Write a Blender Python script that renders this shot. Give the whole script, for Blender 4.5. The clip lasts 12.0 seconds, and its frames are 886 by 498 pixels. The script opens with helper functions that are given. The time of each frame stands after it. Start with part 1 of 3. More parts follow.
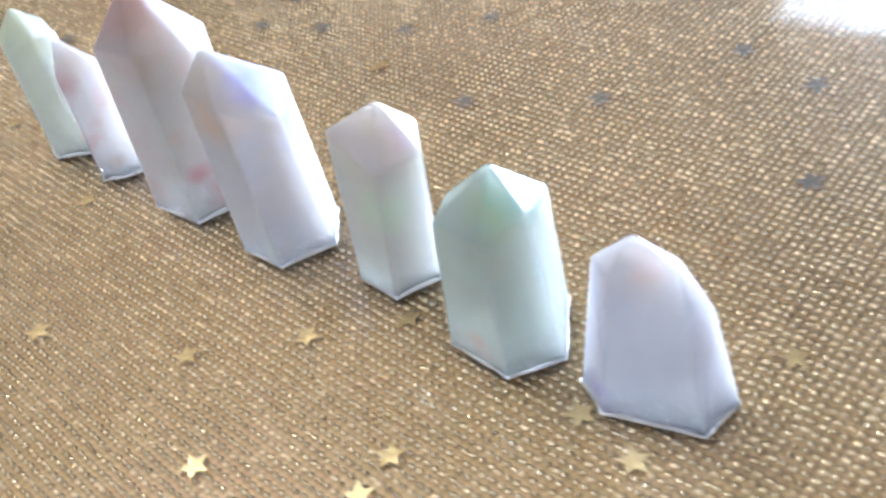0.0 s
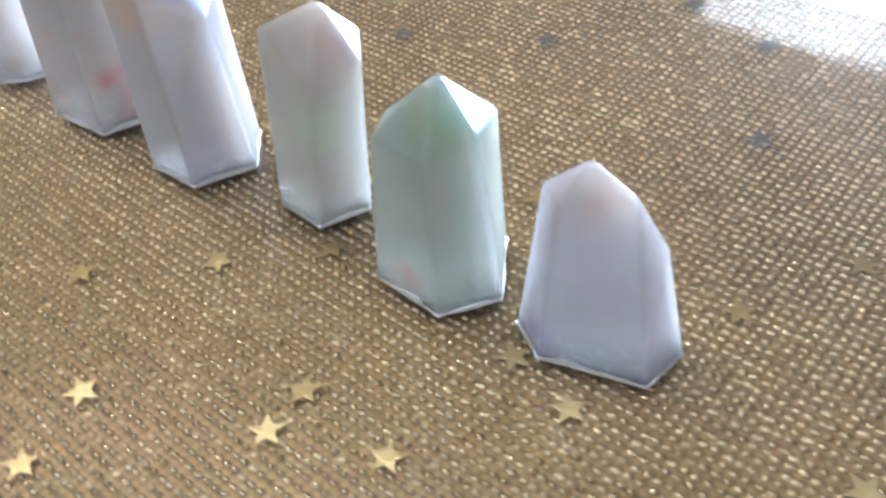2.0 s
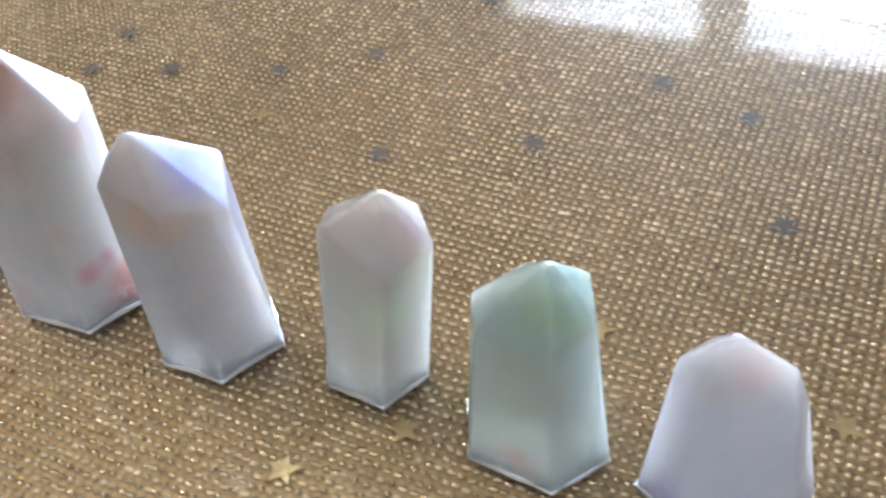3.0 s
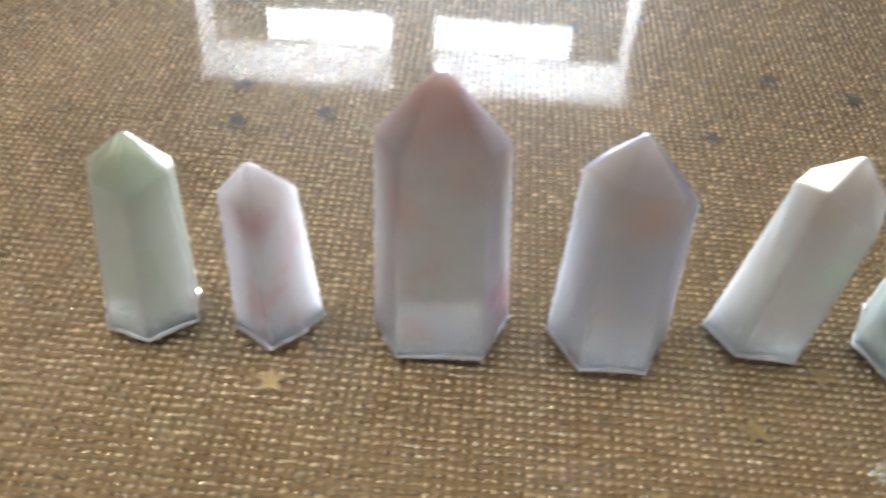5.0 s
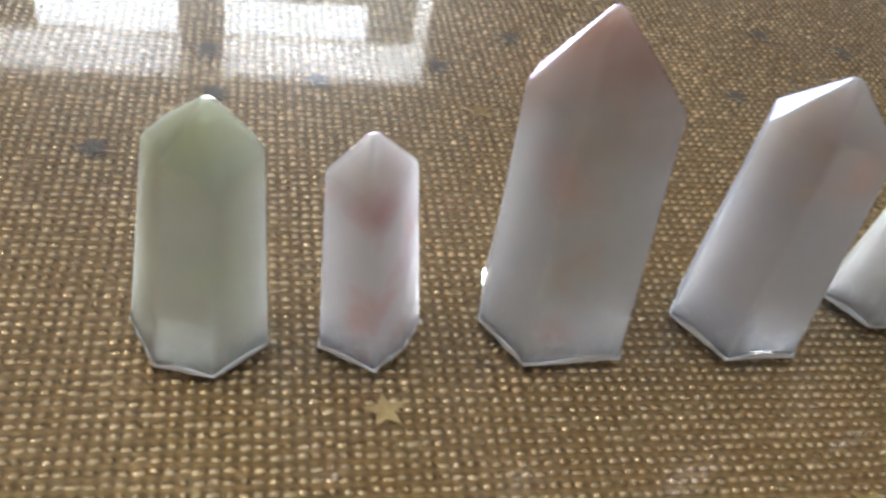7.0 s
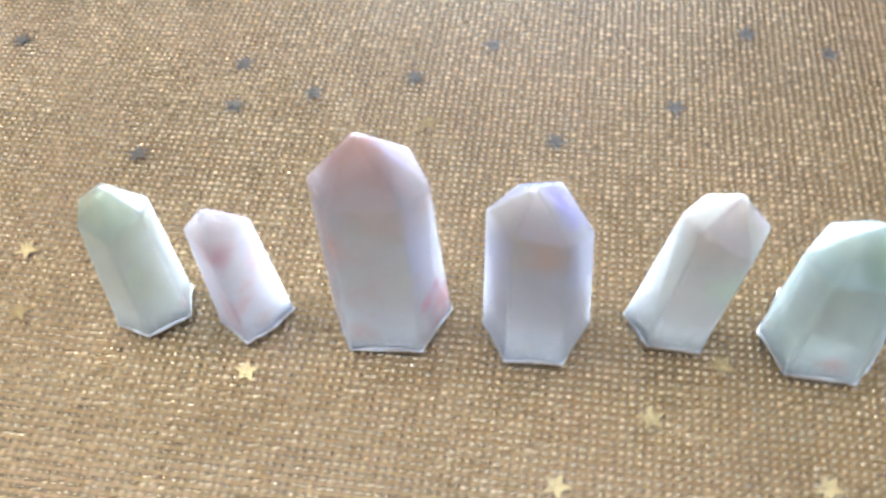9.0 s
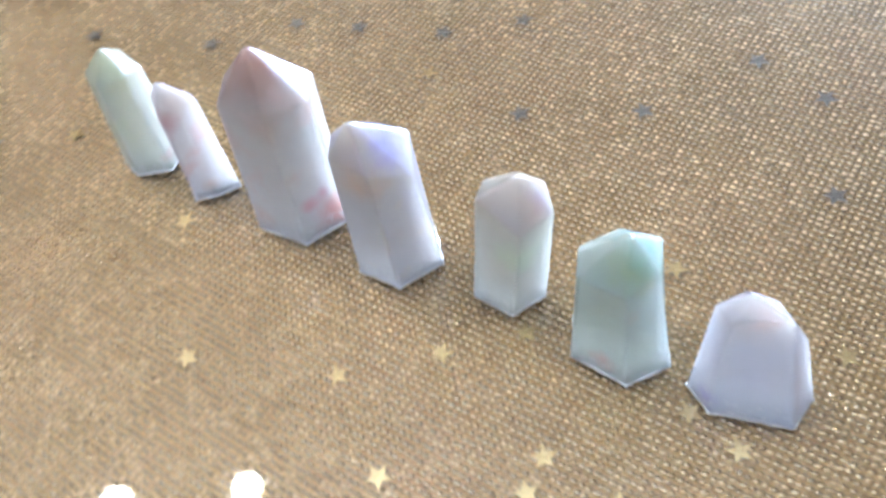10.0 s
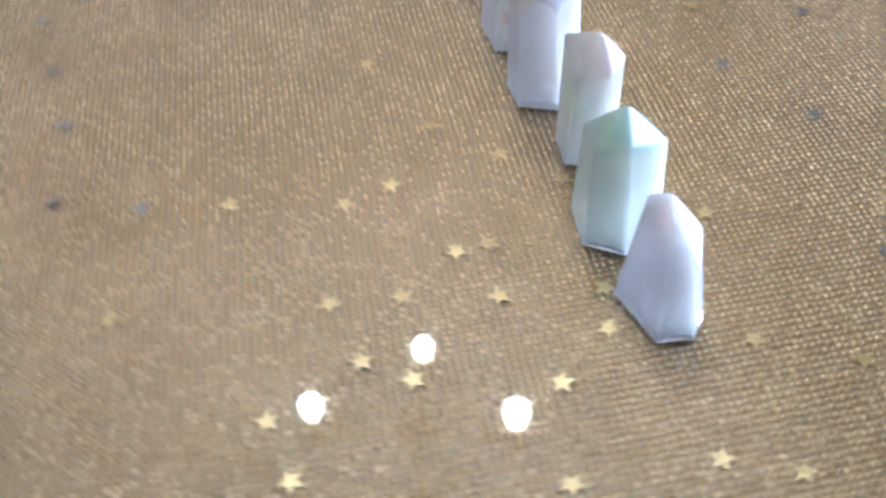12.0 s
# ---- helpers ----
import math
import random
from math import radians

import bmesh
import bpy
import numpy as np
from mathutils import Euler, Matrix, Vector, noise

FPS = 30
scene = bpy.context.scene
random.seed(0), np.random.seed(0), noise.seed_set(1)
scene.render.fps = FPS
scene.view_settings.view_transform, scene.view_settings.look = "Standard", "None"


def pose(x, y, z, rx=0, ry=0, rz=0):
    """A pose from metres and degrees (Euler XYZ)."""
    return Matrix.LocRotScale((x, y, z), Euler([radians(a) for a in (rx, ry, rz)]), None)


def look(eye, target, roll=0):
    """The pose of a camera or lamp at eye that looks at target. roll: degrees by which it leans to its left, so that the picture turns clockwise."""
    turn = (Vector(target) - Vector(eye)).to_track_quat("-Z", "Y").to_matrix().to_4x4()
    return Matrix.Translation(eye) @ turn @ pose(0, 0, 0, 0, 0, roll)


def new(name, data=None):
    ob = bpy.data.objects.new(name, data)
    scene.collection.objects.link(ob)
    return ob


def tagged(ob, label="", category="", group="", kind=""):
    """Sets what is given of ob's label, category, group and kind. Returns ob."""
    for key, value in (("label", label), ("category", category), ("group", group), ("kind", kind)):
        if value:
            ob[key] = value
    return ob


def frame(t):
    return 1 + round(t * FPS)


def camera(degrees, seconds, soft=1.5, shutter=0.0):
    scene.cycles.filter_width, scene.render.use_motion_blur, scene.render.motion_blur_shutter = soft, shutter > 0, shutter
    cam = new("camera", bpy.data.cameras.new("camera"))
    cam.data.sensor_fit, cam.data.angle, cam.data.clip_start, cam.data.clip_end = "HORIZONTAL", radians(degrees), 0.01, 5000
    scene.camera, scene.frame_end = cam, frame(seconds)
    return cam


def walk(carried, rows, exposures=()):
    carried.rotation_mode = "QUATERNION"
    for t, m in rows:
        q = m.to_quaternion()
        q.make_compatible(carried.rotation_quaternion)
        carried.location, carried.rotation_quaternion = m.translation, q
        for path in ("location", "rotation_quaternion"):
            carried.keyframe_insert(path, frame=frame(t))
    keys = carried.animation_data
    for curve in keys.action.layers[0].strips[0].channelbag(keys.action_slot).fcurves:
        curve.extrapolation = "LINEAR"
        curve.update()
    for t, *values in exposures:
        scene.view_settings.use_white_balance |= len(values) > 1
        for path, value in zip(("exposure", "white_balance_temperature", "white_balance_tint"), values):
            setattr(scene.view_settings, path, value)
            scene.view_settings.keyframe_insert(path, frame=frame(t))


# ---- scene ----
cam = camera(50.83, 12.0, soft=2.4, shutter=0.5)
PATH = [
    (0, (0.0927, 0.0895, 0.1024), (0.0620, 0.2373, -0.0287), -14.9),
    (0.5, (0.1042, 0.0741, 0.0943), (0.0653, 0.2303, -0.0244), -11.7),
    (1, (0.0983, 0.0799, 0.0829), (0.0674, 0.2358, -0.0386), -5.1),
    (1.5, (0.0948, 0.0866, 0.0892), (0.0754, 0.2369, -0.0413), -5.4),
    (2, (0.0870, 0.0924, 0.0907), (0.0760, 0.2376, -0.0463), -5.7),
    (2.5, (0.0689, 0.1055, 0.0917), (0.0776, 0.2513, -0.0449), -6.5),
    (2.7, (0.0649, 0.1119, 0.1028), (0.0814, 0.2542, -0.0366), -6.1),
    (4.3, (-0.0035, 0.1270, 0.0986), (0.0648, 0.2607, -0.0334), -1.9),
    (4.5, (-0.0194, 0.1358, 0.0975), (0.0653, 0.2611, -0.0334), 1.3),
    (5, (-0.0420, 0.1503, 0.1032), (0.0511, 0.2694, -0.0278), 4.2),
    (5.5, (-0.0662, 0.1646, 0.1027), (0.0317, 0.2789, -0.0291), 5.0),
    (6, (-0.0747, 0.1727, 0.1000), (0.0316, 0.2787, -0.0321), 6.8),
    (6.5, (-0.0615, 0.1849, 0.0865), (0.0664, 0.2667, -0.0437), 13.0),
    (7, (-0.0614, 0.1933, 0.0820), (0.0653, 0.2798, -0.0463), 11.7),
    (7.2, (-0.0617, 0.1960, 0.0804), (0.0649, 0.2832, -0.0475), 11.9),
    (8.8, (-0.0215, 0.1447, 0.1430), (0.0403, 0.2476, -0.0169), -3.5),
    (9, (-0.0152, 0.1418, 0.1394), (0.0433, 0.2504, -0.0180), -4.0),
    (9.5, (0.0227, 0.1184, 0.1379), (0.0510, 0.2408, -0.0176), -6.3),
    (10, (0.0584, 0.0931, 0.1483), (0.0496, 0.2190, -0.0068), -12.6),
    (10.5, (0.0820, 0.0723, 0.1409), (0.0503, 0.2038, -0.0065), -13.7),
    (11, (0.1055, 0.0485, 0.1487), (0.0623, 0.1804, 0.0047), -11.5),
    (11.5, (0.1234, 0.0265, 0.1507), (0.0519, 0.1510, 0.0114), -9.2),
    (12, (0.1489, 0.0583, 0.1415), (0.0544, 0.1592, -0.0030), -4.8),
]
EXPOSURES = [(0, 3.2, 5670, 10), (1.5, 2.72, 5780, 10), (2.7, 2.77, 5920, 10), (4.3, 2.41, 6190, 10), (5.0, 2.52, 6290, 10), (5.5, 2.68, 6440, 10), (7.2, 2.19, 6540, 10), (8.8, 3.3, 5620, 10), (9.5, 3.29, 5620, 10), (10.5, 3.0, 5510, 10), (12, 2.96, 5310, 10)]
walk(cam, [(t, look(eye, target, roll)) for t, eye, target, roll in PATH], EXPOSURES)

# ---- light ----
CLOTH_TURN = radians(-40.0)
ROOM = dict(x0=-1.9, x1=2.0, y0=-2.6, y1=1.34, floor=-0.76, ceiling=1.66)
DAY_ENERGY, STRIP_ENERGY, BULB_GLOW = 18.5, 0.075, 31.0

world = bpy.data.worlds.new("world")
scene.world = world
world.use_nodes = True
wn = world.node_tree
sky = wn.nodes.new("ShaderNodeTexSky")
sky.sky_type = "NISHITA"
sky.sun_disc = False
sky.sun_elevation = radians(42)
sky.sun_rotation = radians(150)
wn.links.new(sky.outputs[0], wn.nodes["Background"].inputs[0])
wn.nodes["Background"].inputs[1].default_value = 0.15


# ---- small helpers ----
def mesh_of(bm, name, smooth=False):
    me = bpy.data.meshes.new(name)
    bm.to_mesh(me)
    bm.free()
    if smooth:
        for p in me.polygons:
            p.use_smooth = True
    return me


def part(name, bm, material, parent=None, label="", smooth=False):
    ob = new(name, mesh_of(bm, name, smooth))
    ob.data.materials.append(material)
    ob.parent = parent
    if label:
        ob["label"] = label
    return ob


def empty(name, x=0, y=0, z=0, turn=0):
    ob = new(name)
    ob.empty_display_size = 0.02
    ob.matrix_basis = pose(x, y, z, 0, 0, turn)
    return ob


def box(bm, x0, y0, z0, x1, y1, z1, bevel=0.0):
    made = bmesh.ops.create_cube(bm, size=1)["verts"]
    for v in made:
        v.co = Vector(((x0 + x1) / 2 + v.co.x * (x1 - x0), (y0 + y1) / 2 + v.co.y * (y1 - y0), (z0 + z1) / 2 + v.co.z * (z1 - z0)))
    if bevel:
        edges = list({e for v in made for e in v.link_edges})
        bmesh.ops.bevel(bm, geom=edges, offset=bevel, segments=2, affect="EDGES", profile=0.5)
    return bm


def rod(bm, a, b, r, r2=None, sides=16):
    a, b = Vector(a), Vector(b)
    m = Matrix.Translation((a + b) / 2) @ (b - a).to_track_quat("Z", "Y").to_matrix().to_4x4()
    bmesh.ops.create_cone(bm, cap_ends=True, segments=sides, radius1=r, radius2=r if r2 is None else r2, depth=(b - a).length, matrix=m)
    return bm


# ---- materials ----
def material(name):
    m = bpy.data.materials.new(name)
    m.use_nodes = True
    t = m.node_tree
    return m, t, t.nodes["Principled BSDF"]


def node(t, kind, **sockets):
    n = t.nodes.new(kind)
    for k, v in sockets.items():
        n.inputs[k].default_value = v
    return n


def ramp(t, source, stops):
    n = t.nodes.new("ShaderNodeValToRGB")
    while len(n.color_ramp.elements) < len(stops):
        n.color_ramp.elements.new(0.5)
    for e, (at, c) in zip(n.color_ramp.elements, stops):
        e.position, e.color = at, (*c, 1)
    t.links.new(source, n.inputs[0])
    return n


def mix(t, factor, a, b, blend="MIX"):
    n = t.nodes.new("ShaderNodeMix")
    n.data_type, n.blend_type = "RGBA", blend
    for socket, v in ((n.inputs[0], factor), (n.inputs[6], a), (n.inputs[7], b)):
        if isinstance(v, bpy.types.NodeSocket):
            t.links.new(v, socket)
        else:
            socket.default_value = v if not isinstance(v, tuple) else (*v, 1)[:4]
    return n.outputs[2]


def plain(name, colour, rough, metal=0.0, grain=300.0, bump=0.1, depth=0.0005):
    m, t, b = material(name)
    co = node(t, "ShaderNodeTexCoord")
    n1 = node(t, "ShaderNodeTexNoise", Scale=grain, Detail=6.0)
    n2 = node(t, "ShaderNodeTexNoise", Scale=grain / 14, Detail=3.0)
    for n in (n1, n2):
        t.links.new(co.outputs["Object"], n.inputs["Vector"])
    dark = tuple(c * 0.8 for c in colour)
    c1 = ramp(t, n2.outputs[0], [(0.3, dark), (0.7, colour)])
    c2 = mix(t, 0.15, c1.outputs[0], n1.outputs[1], "OVERLAY")
    t.links.new(c2, b.inputs["Base Color"])
    bn = node(t, "ShaderNodeBump", Strength=bump, Distance=depth)
    t.links.new(n1.outputs[0], bn.inputs["Height"])
    t.links.new(bn.outputs[0], b.inputs["Normal"])
    b.inputs["Roughness"].default_value, b.inputs["Metallic"].default_value = rough, metal
    return m


def thread_material(name, light, dark, rough, metal):
    """Lame yarn: each float its own shade and gloss, with larger worn patches."""
    m, t, b = material(name)
    geo = node(t, "ShaderNodeNewGeometry")
    co = node(t, "ShaderNodeTexCoord")
    big = node(t, "ShaderNodeTexNoise", Scale=28.0, Detail=3.0)
    fine = node(t, "ShaderNodeTexNoise", Scale=4200.0, Detail=2.0)
    for n in (big, fine):
        t.links.new(co.outputs["Object"], n.inputs["Vector"])
    shade = ramp(t, geo.outputs["Random Per Island"], [(0.0, dark), (0.3, dark), (0.85, light), (1.0, tuple(min(1, c * 1.11) for c in light))])
    worn = ramp(t, big.outputs[0], [(0.3, (0.78, 0.74, 0.68)), (0.7, (1, 0.98, 0.96))])
    t.links.new(mix(t, 1.0, shade.outputs[0], worn.outputs[0], "MULTIPLY"), b.inputs["Base Color"])
    bn = node(t, "ShaderNodeBump", Strength=0.35, Distance=0.00015)
    t.links.new(fine.outputs[0], bn.inputs["Height"])
    t.links.new(bn.outputs[0], b.inputs["Normal"])
    b.inputs["Metallic"].default_value = metal
    rr = node(t, "ShaderNodeMapRange")
    rr.inputs[3].default_value, rr.inputs[4].default_value = rough - 0.12, rough + 0.12
    t.links.new(geo.outputs["Random Per Island"], rr.inputs[0])
    t.links.new(rr.outputs[0], b.inputs["Roughness"])
    return m


def ground_cloth_material():
    """The flat ground of the cloth: two sets of ribs at the weave's pitch, stained unevenly."""
    m, t, b = material("gold_cloth_ground")
    co = node(t, "ShaderNodeTexCoord")
    turn = node(t, "ShaderNodeMapping")
    turn.inputs["Rotation"].default_value = (0, 0, -(CLOTH_TURN + radians(37.0)))
    t.links.new(co.outputs["Object"], turn.inputs[0])
    waves = []
    for axis in ("X", "Y"):
        w = node(t, "ShaderNodeTexWave", Scale=206.7, Distortion=1.2, Detail=2.0)
        w.inputs["Detail Scale"].default_value = 1.5
        w.bands_direction = axis
        t.links.new(turn.outputs[0], w.inputs["Vector"])
        waves.append(w)
    ribs = mix(t, 0.5, waves[0].outputs[0], waves[1].outputs[0])
    big = node(t, "ShaderNodeTexNoise", Scale=24.0, Detail=4.0)
    fine = node(t, "ShaderNodeTexNoise", Scale=2400.0, Detail=3.0)
    for n in (big, fine):
        t.links.new(co.outputs["Object"], n.inputs["Vector"])
    tone = ramp(t, big.outputs[0], [(0.3, (0.53, 0.36, 0.155)), (0.5, (0.62, 0.44, 0.21)), (0.7, (0.68, 0.465, 0.25))])
    ribbed = ramp(t, ribs, [(0.2, (0.56, 0.53, 0.49)), (0.75, (1, 1, 1))])
    c = mix(t, 1.0, tone.outputs[0], ribbed.outputs[0], "MULTIPLY")
    t.links.new(mix(t, 0.2, c, fine.outputs[1], "OVERLAY"), b.inputs["Base Color"])
    bn = node(t, "ShaderNodeBump", Strength=0.3, Distance=0.0003)
    t.links.new(ribs, bn.inputs["Height"])
    t.links.new(bn.outputs[0], b.inputs["Normal"])
    b.inputs["Roughness"].default_value, b.inputs["Metallic"].default_value = 0.45, 0.45
    return m


def sheet_material(name="clear_cover", wavy=0.05, hazy=0.16):
    """Clear table cover: a thin film that lets all through and mirrors a little."""
    m, t, b = material(name)
    t.nodes.remove(b)
    out = t.nodes["Material Output"]
    co = node(t, "ShaderNodeTexCoord")
    wave = node(t, "ShaderNodeTexNoise", Scale=55.0, Detail=2.0)
    t.links.new(co.outputs["Object"], wave.inputs["Vector"])
    bn = node(t, "ShaderNodeBump", Strength=wavy, Distance=0.0004)
    t.links.new(wave.outputs[0], bn.inputs["Height"])
    fres = node(t, "ShaderNodeFresnel", IOR=1.58)
    gloss = node(t, "ShaderNodeBsdfGlossy", Roughness=0.03)
    t.links.new(bn.outputs[0], gloss.inputs["Normal"])
    haze = node(t, "ShaderNodeBsdfGlossy", Roughness=0.42)
    both = node(t, "ShaderNodeMixShader")
    both.inputs[0].default_value = hazy
    t.links.new(gloss.outputs[0], both.inputs[1])
    t.links.new(haze.outputs[0], both.inputs[2])
    clear = node(t, "ShaderNodeBsdfTransparent")
    clear.inputs[0].default_value = (0.99, 0.99, 0.985, 1)
    ms = node(t, "ShaderNodeMixShader")
    t.links.new(fres.outputs[0], ms.inputs[0])
    t.links.new(clear.outputs[0], ms.inputs[1])
    t.links.new(both.outputs[0], ms.inputs[2])
    t.links.new(ms.outputs[0], out.inputs[0])
    return m


def crystal_material(name, body, tip, stain, height, seed, stain_at=0.62, film=430.0, spots=(), sheen=(1, 1, 1)):
    """Milky quartz with a vapour-coated, faintly rainbow skin: hue drifts to the tip, stains sit in patches, spots add
    stains and painted sheen.
    """
    m, t, b = material(name)
    co = node(t, "ShaderNodeTexCoord")
    sep = node(t, "ShaderNodeSeparateXYZ")
    t.links.new(co.outputs["Object"], sep.inputs[0])
    drift = node(t, "ShaderNodeTexNoise", Scale=90.0, Detail=2.0)
    shift = node(t, "ShaderNodeMapping")
    shift.inputs["Location"].default_value = (seed * 0.37, seed * 0.21, seed * 0.53)
    t.links.new(co.outputs["Object"], shift.inputs[0])
    t.links.new(shift.outputs[0], drift.inputs["Vector"])
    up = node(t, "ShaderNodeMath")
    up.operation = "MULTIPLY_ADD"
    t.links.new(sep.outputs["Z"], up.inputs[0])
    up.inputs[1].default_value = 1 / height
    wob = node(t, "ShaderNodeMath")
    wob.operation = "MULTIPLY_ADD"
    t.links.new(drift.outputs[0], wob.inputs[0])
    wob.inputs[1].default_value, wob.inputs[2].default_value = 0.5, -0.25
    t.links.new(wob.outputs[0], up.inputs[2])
    # Colour lightened at the foot against the contact shade; tinted towards the tip.
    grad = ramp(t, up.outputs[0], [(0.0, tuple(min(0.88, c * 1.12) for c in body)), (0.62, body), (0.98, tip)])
    drift_fine = node(t, "ShaderNodeTexNoise", Scale=330.0, Detail=3.0)
    t.links.new(shift.outputs[0], drift_fine.inputs["Vector"])
    blotch = node(t, "ShaderNodeTexNoise", Scale=130.0, Detail=3.0)
    t.links.new(shift.outputs[0], blotch.inputs["Vector"])
    patch = ramp(t, blotch.outputs[0], [(stain_at, (0, 0, 0)), (stain_at + 0.1, (0.55, 0.55, 0.55))])
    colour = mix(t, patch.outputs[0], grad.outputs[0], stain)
    # Spots: real stains, and window sheen put into the colour.
    for place, size, hue in spots:
        away = node(t, "ShaderNodeVectorMath")
        away.operation = "DISTANCE"
        t.links.new(co.outputs["Object"], away.inputs[0])
        away.inputs[1].default_value = place
        ragged = node(t, "ShaderNodeMath")
        ragged.operation = "MULTIPLY_ADD"
        t.links.new(drift_fine.outputs[0], ragged.inputs[0])
        ragged.inputs[1].default_value = size * 1.6
        t.links.new(away.outputs["Value"], ragged.inputs[2])
        fade = node(t, "ShaderNodeMapRange")
        fade.inputs[1].default_value, fade.inputs[2].default_value = size * 1.1, size * 2.4
        fade.inputs[3].default_value, fade.inputs[4].default_value = 0.72, 0.0
        t.links.new(ragged.outputs[0], fade.inputs[0])
        colour = mix(t, fade.outputs[0], colour, hue)
    # Small chips and fractures whiten the foot here and there, painted for its sparkle.
    crack = node(t, "ShaderNodeTexNoise", Scale=620.0, Detail=3.0)
    t.links.new(shift.outputs[0], crack.inputs["Vector"])
    chips = ramp(t, crack.outputs[0], [(0.55, (0, 0, 0)), (0.62, (1, 1, 1))])
    foot = node(t, "ShaderNodeMapRange")
    foot.inputs[1].default_value, foot.inputs[2].default_value = 0.0015, 0.0065
    foot.inputs[3].default_value, foot.inputs[4].default_value = 0.75, 0.0
    t.links.new(sep.outputs["Z"], foot.inputs[0])
    chipped = node(t, "ShaderNodeMath")
    chipped.operation = "MULTIPLY"
    t.links.new(chips.outputs[0], chipped.inputs[0])
    t.links.new(foot.outputs[0], chipped.inputs[1])
    colour = mix(t, chipped.outputs[0], colour, (0.86, 0.85, 0.87))
    shiny = node(t, "ShaderNodeMath")
    shiny.operation = "ADD"
    shiny.inputs[1].default_value = 0.12
    t.links.new(chipped.outputs[0], shiny.inputs[0])
    t.links.new(shiny.outputs[0], b.inputs["Coat Weight"])
    cloud = node(t, "ShaderNodeTexNoise", Scale=260.0, Detail=4.0)
    t.links.new(shift.outputs[0], cloud.inputs["Vector"])
    veil = ramp(t, cloud.outputs[0], [(0.3, (0.88, 0.88, 0.88)), (0.7, (0.94, 0.94, 0.94))])
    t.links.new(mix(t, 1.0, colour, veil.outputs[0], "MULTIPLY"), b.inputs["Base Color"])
    clear = node(t, "ShaderNodeMapRange")
    clear.inputs[1].default_value, clear.inputs[2].default_value = 0.35, 0.95
    clear.inputs[3].default_value, clear.inputs[4].default_value = 0.45, 0.72
    t.links.new(up.outputs[0], clear.inputs[0])
    t.links.new(clear.outputs[0], b.inputs["Transmission Weight"])
    b.inputs["Roughness"].default_value = 0.3
    b.inputs["Specular IOR Level"].default_value = 0.32
    b.inputs["Specular Tint"].default_value = (*sheen, 1)
    b.inputs["IOR"].default_value = 1.54
    b.inputs["Subsurface Weight"].default_value = 1.0
    b.inputs["Subsurface Radius"].default_value = (1.0, 0.95, 0.9)
    b.inputs["Subsurface Scale"].default_value = 0.02
    b.inputs["Coat Roughness"].default_value = 0.12
    b.inputs["Coat IOR"].default_value = 1.45
    b.inputs["Thin Film Thickness"].default_value = film
    b.inputs["Thin Film IOR"].default_value = 1.6
    fine = node(t, "ShaderNodeTexNoise", Scale=700.0, Detail=4.0)
    t.links.new(co.outputs["Object"], fine.inputs["Vector"])
    bn = node(t, "ShaderNodeBump", Strength=0.03, Distance=0.0002)
    t.links.new(fine.outputs[0], bn.inputs["Height"])
    nick = node(t, "ShaderNodeBump", Strength=0.6, Distance=0.0003)
    t.links.new(chipped.outputs[0], nick.inputs["Height"])
    t.links.new(bn.outputs[0], nick.inputs["Normal"])
    t.links.new(nick.outputs[0], b.inputs["Coat Normal"])
    # Cloudy stone: light wanders round the facets' edges before it leaves.
    soft = node(t, "ShaderNodeBevel", Radius=0.0012)
    soft.samples = 6
    t.links.new(soft.outputs[0], b.inputs["Normal"])
    return m


def net_material():
    m, t, b = material("sheer_net")
    t.nodes.remove(b)
    co = node(t, "ShaderNodeTexCoord")
    mesh = node(t, "ShaderNodeTexVoronoi", Scale=420.0)
    t.links.new(co.outputs["Object"], mesh.inputs["Vector"])
    holes = ramp(t, mesh.outputs["Distance"], [(0.2, (0.04, 0.04, 0.04)), (0.5, (0.12, 0.12, 0.12))])
    through_it = node(t, "ShaderNodeBsdfTranslucent", Color=(0.24, 0.25, 0.26, 1))
    off_it = node(t, "ShaderNodeBsdfDiffuse", Color=(0.24, 0.25, 0.26, 1))
    clear = node(t, "ShaderNodeBsdfTransparent")
    thread, sheer = node(t, "ShaderNodeMixShader"), node(t, "ShaderNodeMixShader")
    thread.inputs[0].default_value = 0.4
    t.links.new(through_it.outputs[0], thread.inputs[1])
    t.links.new(off_it.outputs[0], thread.inputs[2])
    t.links.new(holes.outputs[0], sheer.inputs[0])
    t.links.new(clear.outputs[0], sheer.inputs[1])
    t.links.new(thread.outputs[0], sheer.inputs[2])
    t.links.new(sheer.outputs[0], t.nodes["Material Output"].inputs[0])
    return m


def glow(name, colour, strength):
    m, t, b = material(name)
    b.inputs["Emission Color"].default_value = (*colour, 1)
    b.inputs["Emission Strength"].default_value = strength
    return m


WALL = plain("wall_paint", (0.83, 0.83, 0.83), 0.8, grain=120, depth=0.001)
# Unseen west wall, made beige to cut the light from its side.
DARKENED_WALL = plain("darkened_wall_paint", (0.42, 0.38, 0.33), 0.8, grain=120, depth=0.001)
CEIL = plain("ceiling_paint", (0.86, 0.86, 0.85), 0.85, grain=120, depth=0.001)
BOARDS = plain("floor_boards", (0.36, 0.27, 0.19), 0.45, grain=60, depth=0.001)
WHITE = plain("window_paint", (0.80, 0.80, 0.79), 0.35, grain=200)
WOOD = plain("table_wood", (0.22, 0.13, 0.07), 0.4, grain=90)
BRASS = plain("aged_brass", (0.25, 0.17, 0.08), 0.35, metal=1.0, grain=200)
YARN = thread_material("gold_lame_yarn", (0.92, 0.75, 0.49), (0.84, 0.64, 0.375), 0.22, 0.72)
